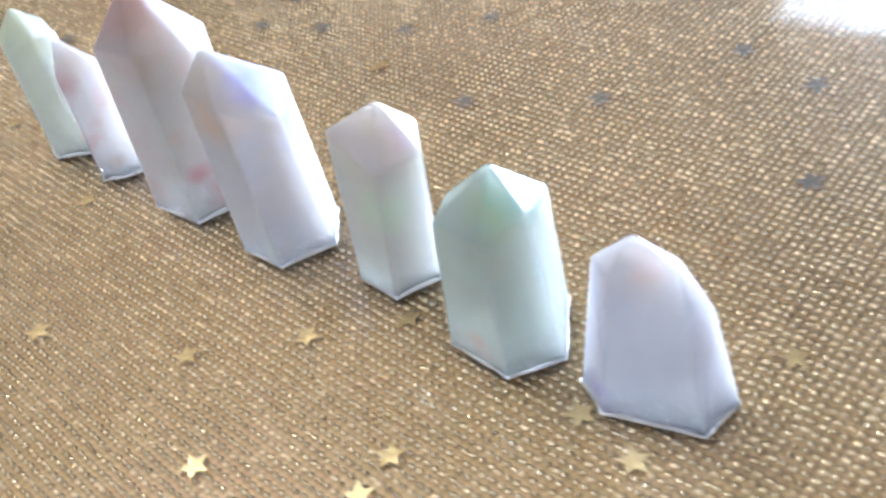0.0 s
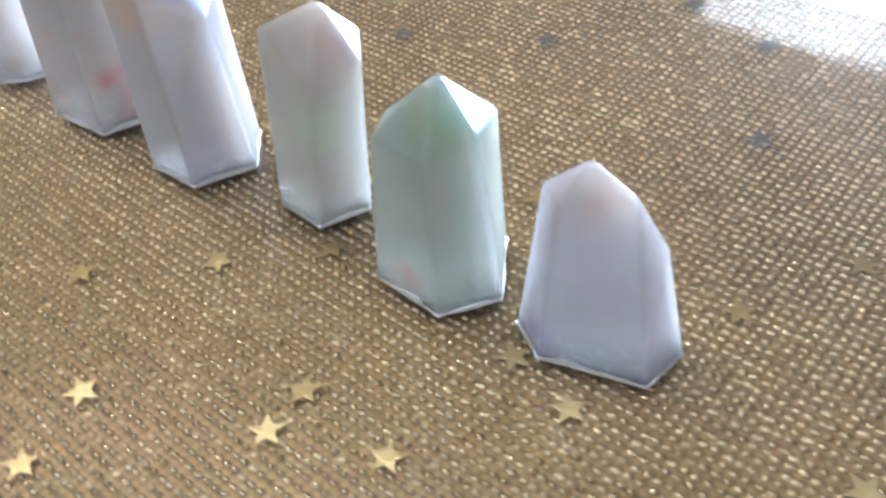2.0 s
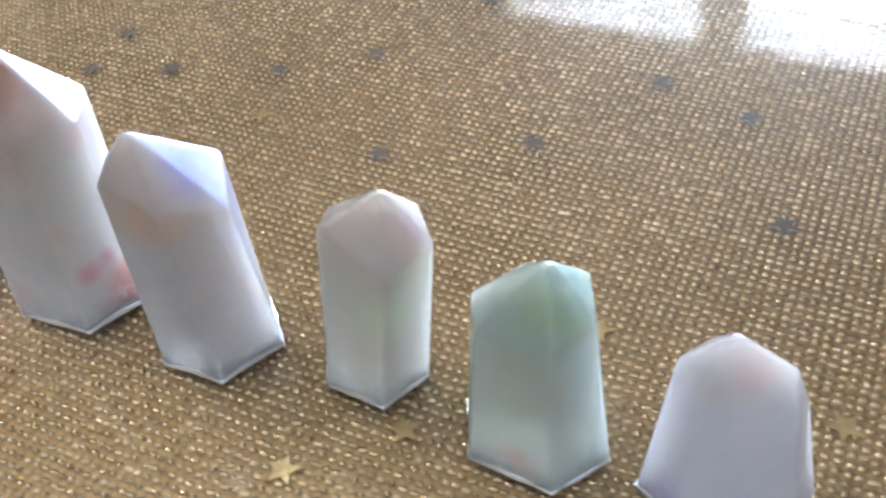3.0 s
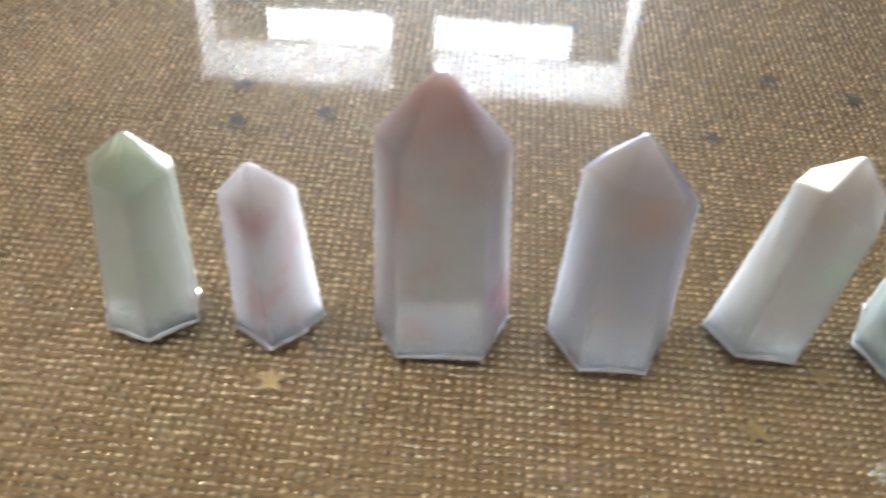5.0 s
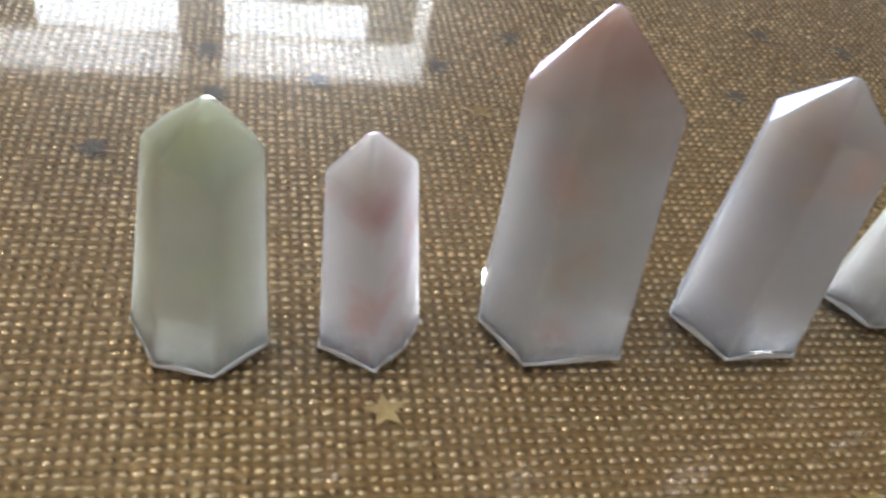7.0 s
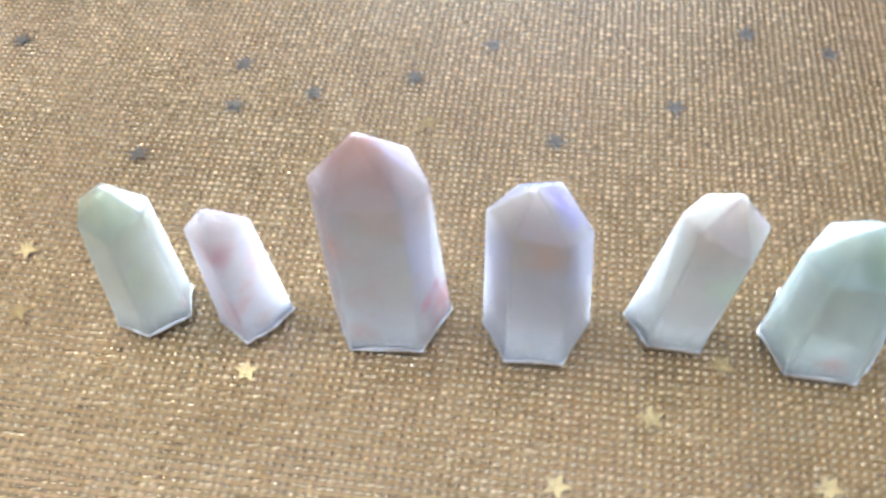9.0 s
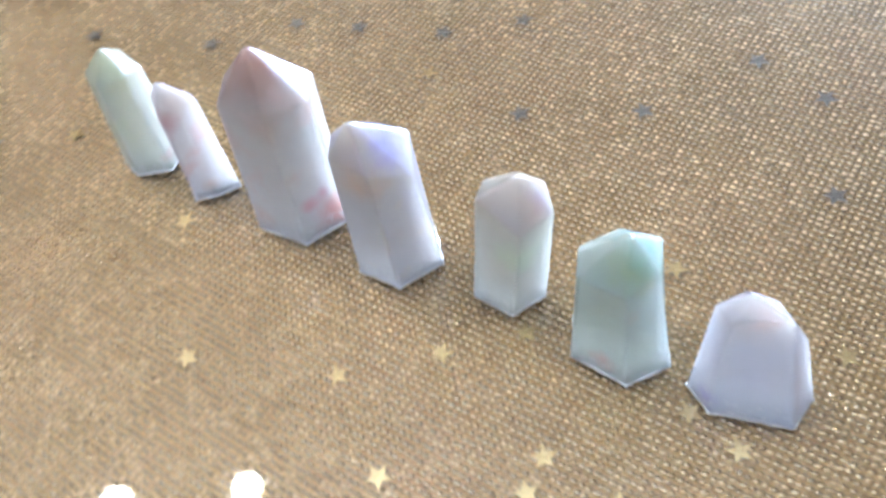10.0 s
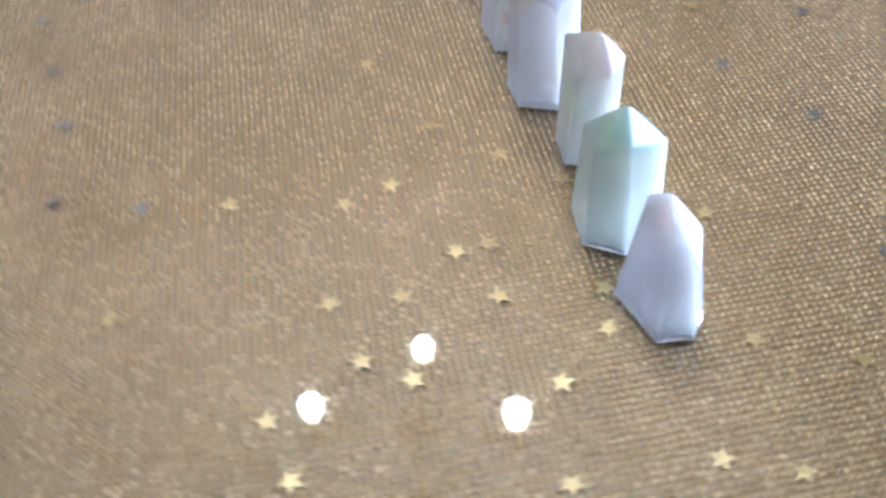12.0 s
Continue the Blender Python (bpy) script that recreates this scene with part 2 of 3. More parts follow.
COVER = sheet_material()
GOLD_FOIL = plain("gold_foil", (1.0, 0.80, 0.42), 0.4, metal=0.9, grain=900, bump=0.5, depth=0.0003)
# Same foil greyed: the farther stars' reflections put into the colour.
GREYED_FOIL = plain("greyed_foil", (0.46, 0.43, 0.40), 0.3, metal=0.7, grain=900, bump=0.4, depth=0.0003)
# White finish that stands in for light leaving the crystals' lower edges.
GLINT_EDGE = plain("quartz_edge_glint", (0.93, 0.94, 0.95), 0.12, metal=0.25, grain=2500, bump=0.2, depth=0.0002)
# Dark finish of the added backdrop that keeps sky out of the reflections.
SKY_BLOCK = plain("sky_block", (0.05, 0.065, 0.035), 0.7, grain=8, bump=0.8, depth=0.05)
PANE_GLASS = sheet_material("window_glass", 0.0, 0.0)
NET = net_material()
BULB = glow("frosted_bulb", (1.0, 0.95, 0.88), BULB_GLOW)

# ---- the room ----
# The room, its window wall and the table stand square to one another, turned against the world's axes.
R = ROOM
BASE = pose(0, 0, 0, 0, 0, -37.0)


def slab(name, x0, y0, z0, x1, y1, z1, m, label):
    ob = tagged(part(name, box(bmesh.new(), x0, y0, z0, x1, y1, z1), m), label, kind="structure")
    ob.matrix_basis = BASE
    return ob


slab("floor", R["x0"], R["y0"], R["floor"] - 0.1, R["x1"], R["y1"], R["floor"], BOARDS, "dark brown wooden floor boards")
slab("ceiling", R["x0"], R["y0"], R["ceiling"], R["x1"], R["y1"], R["ceiling"] + 0.1, CEIL, "plain white ceiling")
slab("wall_west", R["x0"] - 0.12, R["y0"], R["floor"], R["x0"], R["y1"], R["ceiling"], DARKENED_WALL, "plain unseen wall, made beige to dim the light on its side")
slab("wall_east", R["x1"], R["y0"], R["floor"], R["x1"] + 0.12, R["y1"], R["ceiling"], WALL, "plain pale painted wall")
slab("wall_south", R["x0"], R["y0"] - 0.12, R["floor"], R["x1"], R["y0"], R["ceiling"], WALL, "plain pale painted wall")

PANES = [(-0.485, -0.200), (-0.138, 0.155)]
BRIGHT = [(-0.392, -0.202), (-0.138, 0.070)]
NET_LOW, NET_HIGH = 0.532, 0.588
SILL, HEAD, RAIL = -0.10, 0.735, 0.09


def window_wall():
    y = R["y1"]
    x0, x1 = PANES[0][0] - 0.05, PANES[-1][1] + 0.05
    bm = bmesh.new()
    for a in ((R["x0"] - 0.12, R["floor"], x0, R["ceiling"]), (x1, R["floor"], R["x1"] + 0.12, R["ceiling"]), (x0, R["floor"], x1, SILL), (x0, HEAD, x1, R["ceiling"])):
        box(bm, a[0], y, a[1], a[2], y + 0.14, a[3])
    w = tagged(part("wall_north", bm, WALL), "plain pale painted wall with a window", kind="structure")
    w.matrix_basis = BASE
    win = tagged(empty("window_1"), "white painted double window with a bright sky behind", kind="structure")
    win.matrix_basis = BASE @ Matrix.Translation((0, y, 0))
    bm = bmesh.new()
    box(bm, x0, -0.01, HEAD - RAIL, x1, 0.10, HEAD, 0.004)
    box(bm, x0, -0.01, SILL, x1, 0.10, SILL + 0.05, 0.004)
    for a, b in ((x0, PANES[0][0]), (PANES[0][1], PANES[1][0]), (PANES[1][1], x1)):
        box(bm, a, 0.0, SILL + 0.05, b, 0.09, HEAD - RAIL, 0.004)
    part("window_frame", bm, WHITE, win)
    part("window_sill", box(bmesh.new(), x0 - 0.05, -0.12, SILL - 0.03, x1 + 0.05, -0.002, SILL, 0.004), WHITE, win)
    for a, b in PANES:
        p = part("pane", box(bmesh.new(), a, 0.05, SILL + 0.05, b, 0.054, HEAD - RAIL), PANE_GLASS, win)
        p.visible_shadow = False


window_wall()
# Added screen, tall enough to hide the sky behind the panes.
slab("backdrop", -9.0, R["y1"] + 3.0, -4.0, 9.0, R["y1"] + 3.2, 3.7, SKY_BLOCK, "dull green backdrop added outside the window to block the sky")

# Daylight in the opening.
day = bpy.data.lights.new("daylight", "AREA")
day.shape, day.size, day.size_y, day.energy, day.color = "RECTANGLE", 0.56, 0.54, DAY_ENERGY, (0.86, 0.93, 1.0)
new("daylight", day).matrix_basis = BASE @ pose(-0.125, R["y1"] + 0.16, 0.20, -90, 0, 0)
for a, b in BRIGHT:
    strip = bpy.data.lights.new("sky_strip", "AREA")
    strip.shape, strip.size, strip.size_y, strip.energy, strip.color = "RECTANGLE", b - a, NET_HIGH - NET_LOW, STRIP_ENERGY, (0.86, 0.94, 1.0)
    new("sky_strip", strip).matrix_basis = BASE @ pose((a + b) / 2, R["y1"] + 0.035, (NET_LOW + NET_HIGH) / 2 + 0.017, -90, 0, 0)


def net_curtain(x0, x1, b0, b1):
    """Gathered white net: a valance over the pane and a drawn-aside strip next to the bright gap."""
    ob = tagged(empty("net_curtain"), "gathered sheer white net curtain hanging in the window", "curtain", "net curtains")
    ob.matrix_basis = BASE @ Matrix.Translation((0, R["y1"] - 0.02, 0))
    side = (x0, b0) if b0 - x0 > x1 - b1 else (b1, x1)
    for name, a, b, lo, hi in (("valance", x0, x1, NET_HIGH, HEAD - RAIL), ("side_panel", side[0], side[1], SILL + 0.06, NET_HIGH - 0.001)):
        bm = bmesh.new()
        n = max(8, int((b - a) / 0.004))
        rows = [[bm.verts.new((a + (b - a) * k / n, 0.006 * math.sin(k * 1.3) * w, z)) for k in range(n + 1)] for z, w in ((lo, 1.0), ((lo + hi) / 2, 0.8), (hi, 0.4))]
        for r0, r1 in zip(rows[:-1], rows[1:]):
            for k in range(n):
                bm.faces.new((r0[k], r0[k + 1], r1[k + 1], r1[k]))
        part(name, bm, NET, ob, smooth=True)
    part("rail", rod(bmesh.new(), (x0 - 0.01, 0, HEAD - RAIL + 0.004), (x1 + 0.01, 0, HEAD - RAIL + 0.004), 0.004), WHITE, ob)


for (a, b), (c, d) in zip(PANES, BRIGHT):
    net_curtain(a, b, c, d)

# ---- pendant lamp ----
BULBS = [(-0.567, 0.751, 1.14), (-0.360, 0.741, 1.14), (-0.637, 0.548, 1.14)]


def pendant():
    cx, cy = -0.55, 0.69
    lamp = tagged(empty("pendant_lamp", cx, cy, 1.3), "aged brass pendant lamp with three lit bulbs, hanging from the ceiling", "lamp")
    part("canopy", rod(bmesh.new(), (0, 0, R["ceiling"] - 1.3 - 0.025), (0, 0, R["ceiling"] - 1.3), 0.055, 0.05, 24), BRASS, lamp)
    part("stem", rod(bmesh.new(), (0, 0, 0.0), (0, 0, R["ceiling"] - 1.3 - 0.025), 0.008), BRASS, lamp)
    bm = bmesh.new()
    bmesh.ops.create_uvsphere(bm, u_segments=20, v_segments=12, radius=0.035)
    part("hub", bm, BRASS, lamp, smooth=True)
    for x, y, z in BULBS:
        d = Vector((x - cx, y - cy, z - 1.3))
        arm = part("arm", rod(bmesh.new(), (0, 0, 0), (d.x, d.y, d.z + 0.09), 0.007), BRASS, lamp)
        part("socket", rod(bmesh.new(), (d.x, d.y, d.z + 0.022), (d.x, d.y, d.z + 0.095), 0.018), BRASS, lamp)
        bm = bmesh.new()
        bmesh.ops.create_uvsphere(bm, u_segments=20, v_segments=12, radius=0.020, matrix=Matrix.Translation(d))
        for v in bm.verts:
            k = v.co.z - d.z
            if k > 0:
                v.co.z = d.z + k * 1.5
        part("bulb", bm, BULB, lamp, "glowing warm white bulb", smooth=True)


pendant()

# ---- table, cloth and cover ----
TX0, TX1, TY0, TY1 = -0.72, 0.52, -0.28, 0.62


def table():
    th = tagged(empty("table"), "dark wooden table under a gold cloth", "table")
    th.matrix_basis = BASE @ Matrix.Translation((0, 0, R["floor"]))
    top = -R["floor"] - 0.0022
    part("tabletop", box(bmesh.new(), TX0, TY0, top - 0.03, TX1, TY1, top, 0.003), WOOD, th)
    for x in (TX0 + 0.06, TX1 - 0.06):
        for y in (TY0 + 0.06, TY1 - 0.06):
            part("leg", box(bmesh.new(), x - 0.03, y - 0.03, 0, x + 0.03, y + 0.03, top - 0.03, 0.004), WOOD, th)


table()
PITCH = 0.00152


def floats(x0, x1, y0, y1, turn, pitch, along, across, z, lift, rng):
    """Rows of little pillow-shaped yarn floats on a square grid, slightly wandering: the raised crossings of the cloth in one mesh."""
    c, s = math.cos(turn), math.sin(turn)
    span = max(x1 - x0, y1 - y0)
    n = int(span * 1.45 / pitch)
    i, j = np.meshgrid(np.arange(-n // 2, n // 2), np.arange(-n // 2, n // 2), indexing="ij")
    sag = 0.12 * np.sin(j * 0.061 + 1.3) + 0.10 * np.sin(i * 0.043 + j * 0.017)
    u = (i + 0.06 * rng.standard_normal(i.shape) + sag) * pitch
    v = (j + 0.04 * rng.standard_normal(i.shape) + 0.12 * np.sin(i * 0.052)) * pitch
    x, y = (x0 + x1) / 2 + u * c - v * s, (y0 + y1) / 2 + u * s + v * c
    ok = ((x > x0) & (x < x1) & (y > y0) & (y < y1)).ravel()
    x, y = x.ravel()[ok], y.ravel()[ok]
    m = len(x)
    su, sv = np.array([-1, -0.45, 0.45, 1.0]), np.array([-1, 0, 1.0])
    U, V = (g.ravel() for g in np.meshgrid(su, sv, indexing="ij"))
    hgt = np.sqrt(np.clip(1 - 0.97 * U ** 2, 0, 1)) * (1 - 0.97 * V ** 2)
    half_u = along * pitch * (1 + 0.12 * rng.standard_normal(m))
    half_v = across * pitch * (1 + 0.10 * rng.standard_normal(m))
    tall = lift * (1 + 0.30 * rng.standard_normal(m))
    skew = 0.16 + 0.08 * rng.standard_normal(m)
    pu, pv = half_u[:, None] * U, half_v[:, None] * V * (1 - 0.42 * U ** 2)
    du, dv = pu - skew[:, None] * pv, pv + skew[:, None] * pu
    co = np.stack([x[:, None] + du * c - dv * s, y[:, None] + du * s + dv * c, z + tall[:, None] * hgt], -1).reshape(-1, 3)
    quad = np.array([[a * 3 + b, a * 3 + 3 + b, a * 3 + 4 + b, a * 3 + 1 + b] for a in range(3) for b in range(2)])
    face = (np.arange(m)[:, None, None] * 12 + quad[None]).reshape(-1, 4)
    me = bpy.data.meshes.new("weave")
    me.vertices.add(len(co))
    me.vertices.foreach_set("co", co.ravel())
    me.loops.add(face.size)
    me.loops.foreach_set("vertex_index", face.ravel())
    me.polygons.add(len(face))
    me.polygons.foreach_set("loop_start", np.arange(len(face)) * 4)
    me.polygons.foreach_set("use_smooth", np.ones(len(face), bool))
    me.update()
    return me


cloth = tagged(empty("tablecloth"), "gold-brown metallic coarse-woven cloth spread flat on the table", "tablecloth")
cloth.matrix_basis = BASE @ Matrix.Translation((0, 0, -0.0014))
CLOTH_BACK = ground_cloth_material()
part("backing", box(bmesh.new(), TX0 - 0.004, TY0 - 0.004, -0.0008, TX1 + 0.004, TY1 + 0.004, 0.0), CLOTH_BACK, cloth)
weave = new("weave", floats(-0.21, 0.25, 0.03, 0.44, CLOTH_TURN, PITCH, 0.40, 0.28, 0.00002, 0.00050, np.random.default_rng(5)))
weave.data.materials.append(YARN)
weave.parent = cloth
weave.matrix_basis = BASE.inverted()
tagged(weave, kind="stuff")

bm = bmesh.new()
box(bm, TX0, TY0, -0.0003, TX1, TY1, 0.0)
for f in [f for f in bm.faces if f.normal.z < 0.5]:
    bm.faces.remove(f)
for v in [v for v in bm.verts if not v.link_faces]:
    bm.verts.remove(v)
cover = tagged(part("clear_cover", bm, COVER), "clear glossy plastic sheet lying over the gold cloth", "table cover")
cover.matrix_basis = BASE

# ---- crystals ----
CRYSTALS = {
    "A": dict(at=(-0.0153, 0.2565), r=0.008, turn=-111, lean=(0.0007, -0.0002), taper=0.88, shoulder=0.0256, apex=(0.0004, -0.0008), height=0.0331,
           swing=(-1.6, 0.8, -8.9, 11.9, -5.7, 0.1), wide=(-0.11, 0.06, 0.02, -0.01, 0.01, -0.16), rise=(0.0, 0.07, -0.0, 0.03, 0.03, 0.06), pinch=(0.0, -0.11, -0.06, -0.0, -0.11, -0.07)),
    "B": dict(at=(0.0003, 0.2434), r=0.0058, turn=-136, lean=(-0.001, 0.0023), taper=0.86, shoulder=0.0228, apex=(-0.0015, -0.001), height=0.0306,
           swing=(6.4, 0.8, -4.4, 1.2, 0.5, -5.8), wide=(0.03, -0.23, 0.19, -0.12, 0.0, 0.15), rise=(0.0, 0.0, 0.06, -0.02, -0.03, 0.08), pinch=(0.0, 0.0, -0.03, -0.03, -0.01, -0.06)),
    "C": dict(at=(0.0208, 0.2318), r=0.0113, turn=-89, lean=(0.0007, 0.0021), taper=0.85, shoulder=0.0333, apex=(-0.0005, 0.0003), height=0.0431,
           swing=(2.9, -4.1, -15.4, -0.1, -1.1, -8.1), wide=(0.01, 0.05, -0.1, -0.1, -0.18, -0.07), rise=(0.03, -0.06, -0.04, -0.06, 0.01, 0.0), pinch=(0.05, 0.0, 0.12, -0.03, 0.13, 0.08)),
    "D": dict(at=(0.0413, 0.2149), r=0.0093, turn=-95, lean=(-0.0005, -0.0009), taper=0.89, shoulder=0.0307, apex=(-0.0023, -0.0009), height=0.0393,
           swing=(0.2, 2.6, 5.5, -2.2, -1.7, -0.9), wide=(0.06, 0.09, -0.06, -0.11, -0.02, 0.03), rise=(0.04, -0.13, -0.03, -0.0, 0.03, 0.09), pinch=(-0.07, -0.04, 0.1, -0.01, 0.03, -0.08)),
    "E": dict(at=(0.0624, 0.2022), r=0.0086, turn=-99, lean=(0.0029, -0.0028), taper=0.88, shoulder=0.0261, apex=(0.0008, -0.0011), height=0.0347,
           swing=(3.3, 4.6, -2.1, 0.8, -1.0, -5.0), wide=(-0.05, -0.09, -0.27, -0.24, 0.0, -0.1), rise=(-0.01, 0.02, 0.1, 0.08, 0.11, 0.21), pinch=(0.02, 0.03, 0.02, 0.02, -0.09, 0.1)),
    "F": dict(at=(0.0802, 0.1858), r=0.0104, turn=-101, lean=(-0.0001, -0.0005), taper=0.82, shoulder=0.0248, apex=(0.0013, -0.0011), height=0.032,
           swing=(5.1, -5.4, 6.8, 0.2, -0.1, -4.1), wide=(0.0, 0.05, -0.08, 0.04, -0.08, -0.05), rise=(0.0, 0.05, -0.07, -0.05, -0.08, -0.04), pinch=(0.0, -0.11, 0.13, -0.14, 0.02, -0.03)),
    "G": dict(at=(0.1004, 0.1713), r=0.0096, turn=-82, lean=(-0.0004, 0.0016), taper=0.66, shoulder=0.0225, apex=(-0.002, -0.0005), height=0.0277,
           swing=(15.6, -2.1, -2.3, 1.4, 8.9, -15.7), wide=(0.03, 0.06, -0.19, -0.1, 0.17, -0.02), rise=(0.16, -0.29, -0.14, -0.12, 0.01, 0.0), pinch=(-0.05, 0.1, -0.06, -0.03, 0.01, 0.0)),
}
LOOKS = {
    "A": ("pale green-white quartz crystal tower standing at the row's end", (0.58, 0.60, 0.55), (0.51, 0.53, 0.38), (0.58, 0.63, 0.51), 0.63),
    "B": ("smallest milky pink-white quartz crystal tower with rosy patches", (0.60, 0.58, 0.60), (0.55, 0.46, 0.43), (0.55, 0.36, 0.36), 0.57),
    "C": ("tallest milky quartz crystal tower with a rusty red tip", (0.60, 0.58, 0.58), (0.41, 0.24, 0.19), (0.60, 0.46, 0.44), 0.61),
    "D": ("milky quartz crystal tower with a pale yellow tint, leaning slightly", (0.57, 0.56, 0.58), (0.54, 0.46, 0.38), (0.63, 0.55, 0.44), 0.63),
    "E": ("slim milky quartz crystal tower with a peach tip facet", (0.56, 0.57, 0.56), (0.58, 0.51, 0.44), (0.60, 0.63, 0.56), 0.61),
    "F": ("mint green-white quartz crystal tower with a sharp point", (0.55, 0.60, 0.56), (0.47, 0.50, 0.40), (0.60, 0.55, 0.46), 0.65),
    "G": ("broad squat lavender-white quartz crystal tower", (0.56, 0.56, 0.60), (0.56, 0.50, 0.48), (0.60, 0.58, 0.60), 0.64),
}


# Hue of the coated skin's reflections.
SHEEN = {"A": (0.75, 1.0, 0.85), "B": (0.95, 0.85, 1.0), "C": (0.85, 0.72, 1.0), "D": (0.55, 0.50, 1.0), "E": (1.0, 0.78, 0.74), "F": (0.55, 0.92, 0.97), "G": (0.75, 0.75, 1.0)}
# Stains and painted sheen: angle round the axis, share of the radius, height, size, colour.
# Spots from -11 to 55 degrees paint the window's sheen on upper facets.
STAINS_AND_SHEEN = {
    "A": [(-150, 0.4, 0.030, 0.0030, (0.54, 0.54, 0.36)), (-45, 0.9, 0.004, 0.0014, (0.59, 0.35, 0.32))],
    "B": [(-125, 0.7, 0.0215, 0.0022, (0.45, 0.21, 0.24)), (-80, 0.9, 0.004, 0.0016, (0.59, 0.43, 0.36))],
    "C": [(-40, 0.95, 0.0045, 0.0036, (0.57, 0.24, 0.22)), (-68, 0.9, 0.0095, 0.0016, (0.61, 0.25, 0.31)), (-50, 0.9, 0.0105, 0.0013, (0.54, 0.25, 0.32)),
          (-160, 0.9, 0.026, 0.0032, (0.66, 0.43, 0.39)), (-140, 0.9, 0.005, 0.0026, (0.66, 0.46, 0.41)), (0, 0.65, 0.038, 0.0040, (0.52, 0.50, 0.72))],
    "D": [(-110, 0.6, 0.029, 0.0034, (0.66, 0.46, 0.34)), (-5, 0.65, 0.0345, 0.0050, (0.30, 0.27, 0.66)), (55, 0.65, 0.0345, 0.0048, (0.22, 0.18, 0.60)), (0, 0.8, 0.024, 0.0040, (0.50, 0.47, 0.68))],
    "E": [(-95, 0.8, 0.018, 0.0036, (0.57, 0.68, 0.57)), (-60, 0.7, 0.0305, 0.0026, (0.62, 0.46, 0.40)), (-5, 0.6, 0.031, 0.0036, (0.44, 0.38, 0.54)), (55, 0.6, 0.031, 0.0036, (0.60, 0.32, 0.30))],
    # F's olive spot paints the cloth seen through its tip.
    "F": [(-125, 0.9, 0.004, 0.0022, (0.69, 0.43, 0.38)), (-80, 0.5, 0.027, 0.0030, (0.44, 0.48, 0.26)), (-11, 0.6, 0.029, 0.0044, (0.24, 0.48, 0.52)), (49, 0.6, 0.029, 0.0040, (0.18, 0.46, 0.50))],
    "G": [(-165, 1.0, 0.003, 0.0020, (0.43, 0.35, 0.64)), (-100, 0.5, 0.026, 0.0026, (0.61, 0.45, 0.41))],
}


def crystal(key, at, r, turn, lean, taper, shoulder, apex, height, swing, wide, rise, pinch):
    label, body, tip, stain, where = LOOKS[key]
    rng = random.Random(key)
    bm, base = bmesh.new(), bmesh.new()
    low, high, ring = [], [], []
    for i in range(6):
        a = radians(turn + 60 * i + swing[i])
        d = Vector((math.cos(a), math.sin(a))) * r * (1 + wide[i])
        ring.append(d)
        k = taper + pinch[i]
        high.append(bm.verts.new((lean[0] + d.x * k, lean[1] + d.y * k, shoulder * (1 + rise[i]))))
    # The lower edge bows up a little between the corners.
    edge = []
    for i in range(6):
        for k in range(5):
            f = k / 5
            d = ring[i].lerp(ring[(i + 1) % 6], f)
            bow = 4 * f * (1 - f) * (0.00036 + 0.00045 * rng.random()) + (rng.uniform(-0.00006, 0.00006) if k else 0)
            edge.append((d, bow))
    low = [bm.verts.new((d.x, d.y, 0.00025 + h)) for d, h in edge]
    top = bm.verts.new((lean[0] + apex[0], lean[1] + apex[1], height))
    bm.faces.new(list(reversed(low)))
    for i in range(6):
        j = (i + 1) % 6
        bm.faces.new([low[(5 * i + k) % 30] for k in range(6)] + [high[j], high[i]])
        bm.faces.new((high[i], high[j], top))
    bmesh.ops.recalc_face_normals(bm, faces=bm.faces)
    rest = [e for e in bm.edges if not all(v in low for v in e.verts)]
    bmesh.ops.bevel(bm, geom=rest, offset=0.00045, segments=3, affect="EDGES", profile=0.55)
    bmesh.ops.triangulate(bm, faces=[f for f in bm.faces if len(f.verts) > 4])
    # A narrow white ledge of uneven width, added round the foot as its glint.
    cut = [rng.choice((0.05, 0.1, 0.2, 0.45, 0.7)) for _ in edge]
    lift = [base.verts.new((d.x * 1.0015, d.y * 1.0015, 0.00030 + h)) for (d, h), c in zip(edge, cut)]
    rim = [base.verts.new((*(d + d.normalized() * 0.00042 * c), 0.00022 + h * 0.8)) for (d, h), c in zip(edge, cut)]
    foot = [base.verts.new((*(d + d.normalized() * 0.00030 * c), 0.0)) for (d, h), c in zip(edge, cut)]
    for i in range(30):
        j = (i + 1) % 30
        base.faces.new((rim[i], rim[j], lift[j], lift[i]))
        base.faces.new((foot[i], foot[j], rim[j], rim[i]))
    base.faces.new(list(reversed(foot)))
    base.faces.new(lift)
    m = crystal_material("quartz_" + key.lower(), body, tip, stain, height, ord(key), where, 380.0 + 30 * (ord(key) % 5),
                         [((math.cos(radians(a)) * r * k + lean[0] * z / shoulder, math.sin(radians(a)) * r * k + lean[1] * z / shoulder, z), w, c) for a, k, z, w, c in STAINS_AND_SHEEN[key]], SHEEN[key])
    ob = tagged(empty("crystal_tower", at[0], at[1], 0.0001), label, "crystal", "crystal towers in a row")
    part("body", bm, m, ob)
    part("glint_ledge", base, GLINT_EDGE, ob, "white ledge added as the lower edge's glint")
    return ob


for key, spec in CRYSTALS.items():
    crystal(key, **spec)

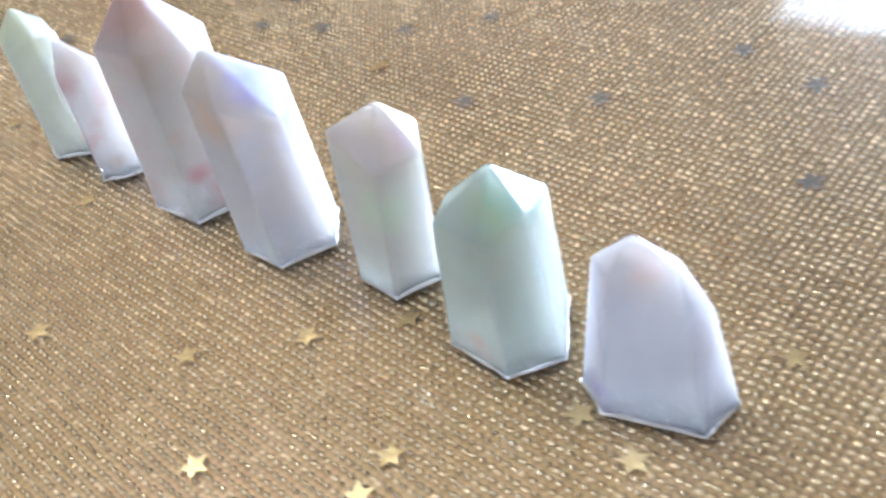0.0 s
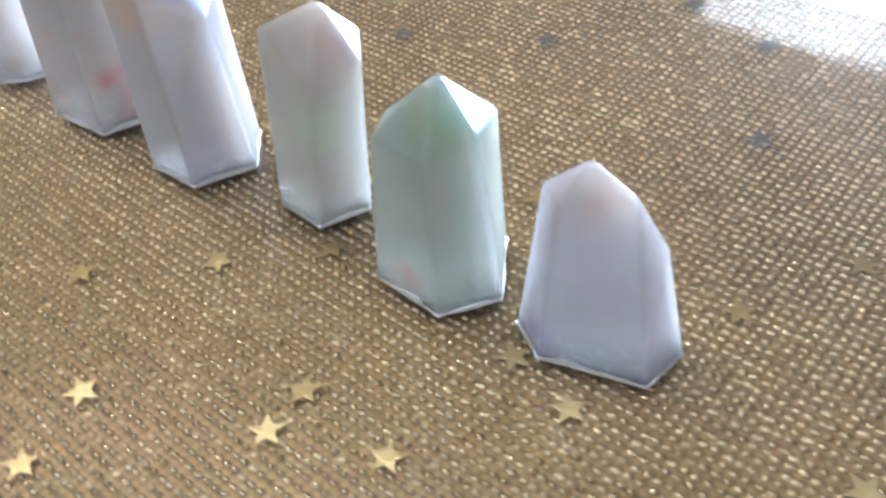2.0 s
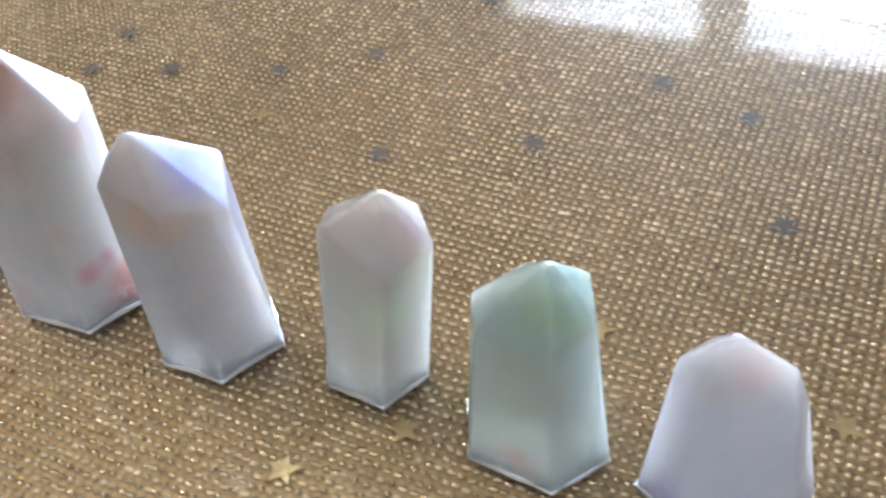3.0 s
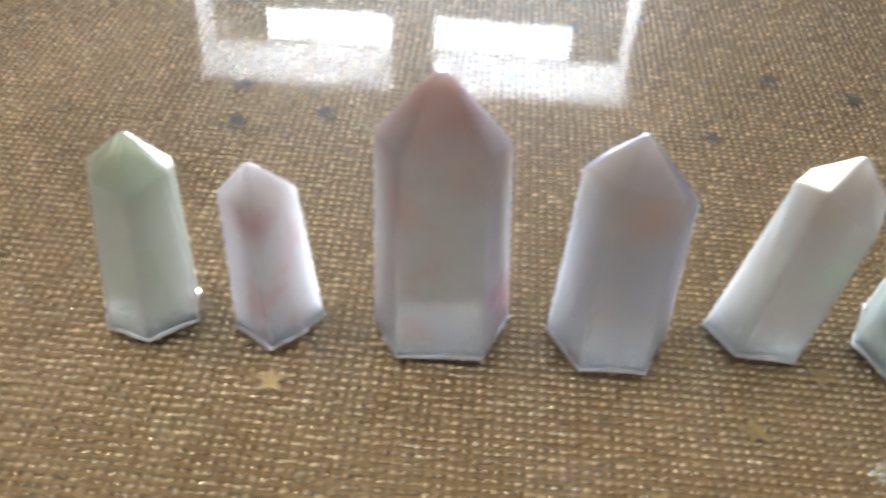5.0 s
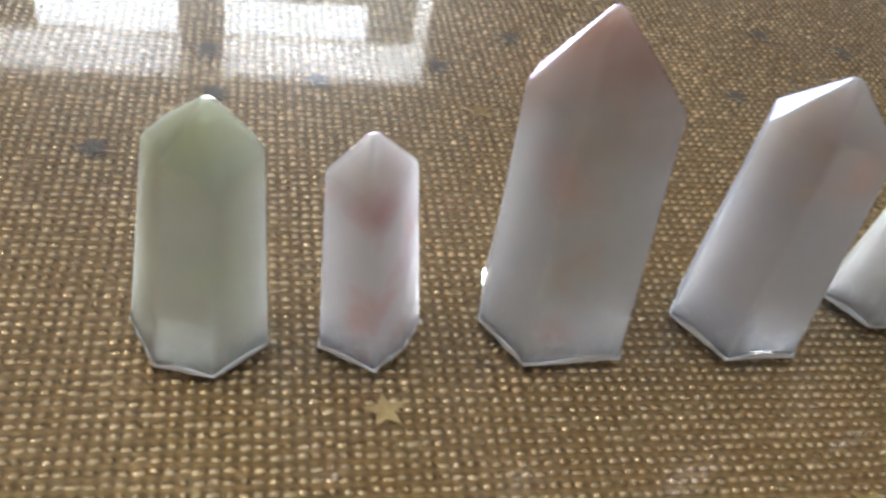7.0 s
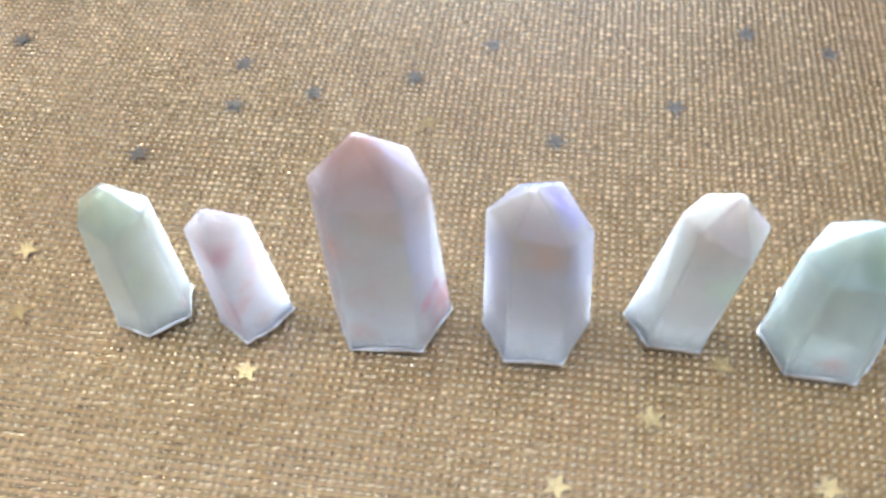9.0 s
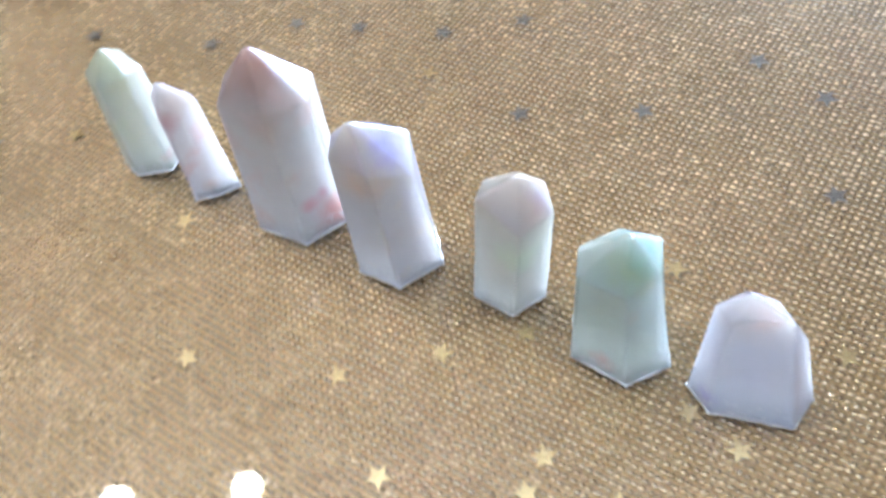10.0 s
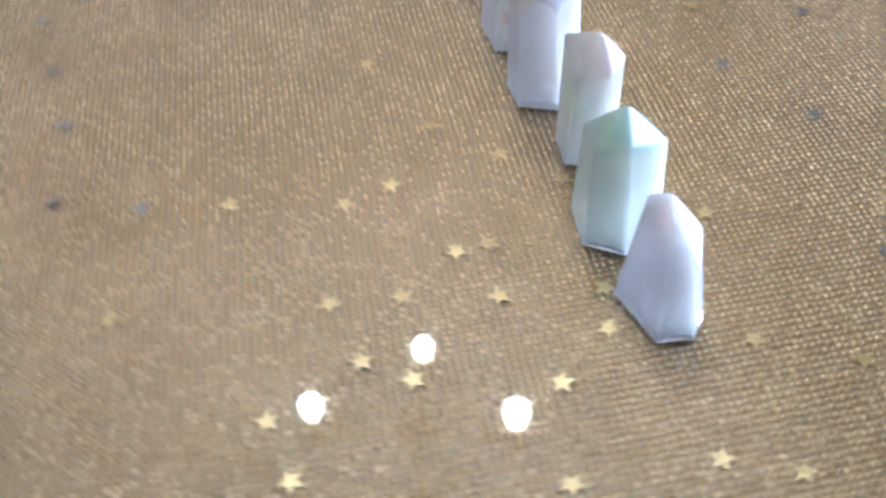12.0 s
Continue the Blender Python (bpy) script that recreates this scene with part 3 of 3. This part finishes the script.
# ---- star confetti ----
GOLD_STARS = [(14.3, 102), (47.2, 132.1), (57.7, 142.5), (73.4, 154.4), (73, 128.4), (62.3, 125.5), (57.7, 105.2), (70.2, 99.3),
              (108.5, 128.4), (125.8, 147.9), (137.8, 154.1), (62.6, 164.8), (58.6, 158.8), (95, 160.4), (118.3, 174.8), (47.1, 189.1),
              (8.2, 139.5), (52.1, 269.3), (136.2, 182.3), (-2.9, 197.6), (33.6, 166), (29.3, 155.3), (88.8, 168.8), (95.3, 144.6),
              (-36.8, 269.3), (94.3, 199.6), (63.6, 190.6), (-6.1, 234.3), (27, 187.9), (-31.3, 283.3)]
# Farther stars, with their grey reflections painted in.
GREYED_STARS = [(-95.6, 159), (-71.2, 145.8), (-47.8, 133.8), (-25.8, 115.8), (-7.3, 126.7), (77.4, 282.9), (-96.9, 173.9), (-146.6, 231.8),
                (-106.3, 226), (127.3, 253.5), (137.3, 238.1), (129.5, 210.9), (98.5, 243.9), (71.5, 249.8), (-58, 271.1), (57.2, 283.6),
                (35.8, 291.9), (27, 309.8), (-3.6, 296), (-14.1, 348), (19.4, 298), (-37.3, 308.8), (105.6, 294.8), (122.3, 290.2)]


def star_mesh(r=0.0027, inner=0.43, thick=0.00012):
    bm = bmesh.new()
    ring = [Vector((math.cos(k * math.pi / 5), math.sin(k * math.pi / 5), 0)) * (r if k % 2 == 0 else r * inner) for k in range(10)]
    lo, hi = [bm.verts.new(p) for p in ring], [bm.verts.new(p * 0.97 + Vector((0, 0, thick))) for p in ring]
    mid = bm.verts.new((0, 0, thick))
    bm.faces.new(list(reversed(lo)))
    for k in range(10):
        q = (k + 1) % 10
        bm.faces.new((lo[k], lo[q], hi[q], hi[k]))
        bm.faces.new((hi[k], hi[q], mid))
    return mesh_of(bm, "star")


for stars, foil, label in ((GOLD_STARS, GOLD_FOIL, "small gold foil confetti star lying on the cloth"), (GREYED_STARS, GREYED_FOIL, "small foil confetti star lying on the cloth, greyed to match its reflections")):
    me = star_mesh()
    me.materials.append(foil)
    rng = random.Random(7)
    for x, y in stars:
        s = new("confetti_star", me)
        s.matrix_basis = pose(x / 1000, y / 1000, -0.0007, rng.uniform(-4, 4), rng.uniform(-4, 4), rng.uniform(0, 72))
        tagged(s, label, "confetti star", "scattered confetti stars")
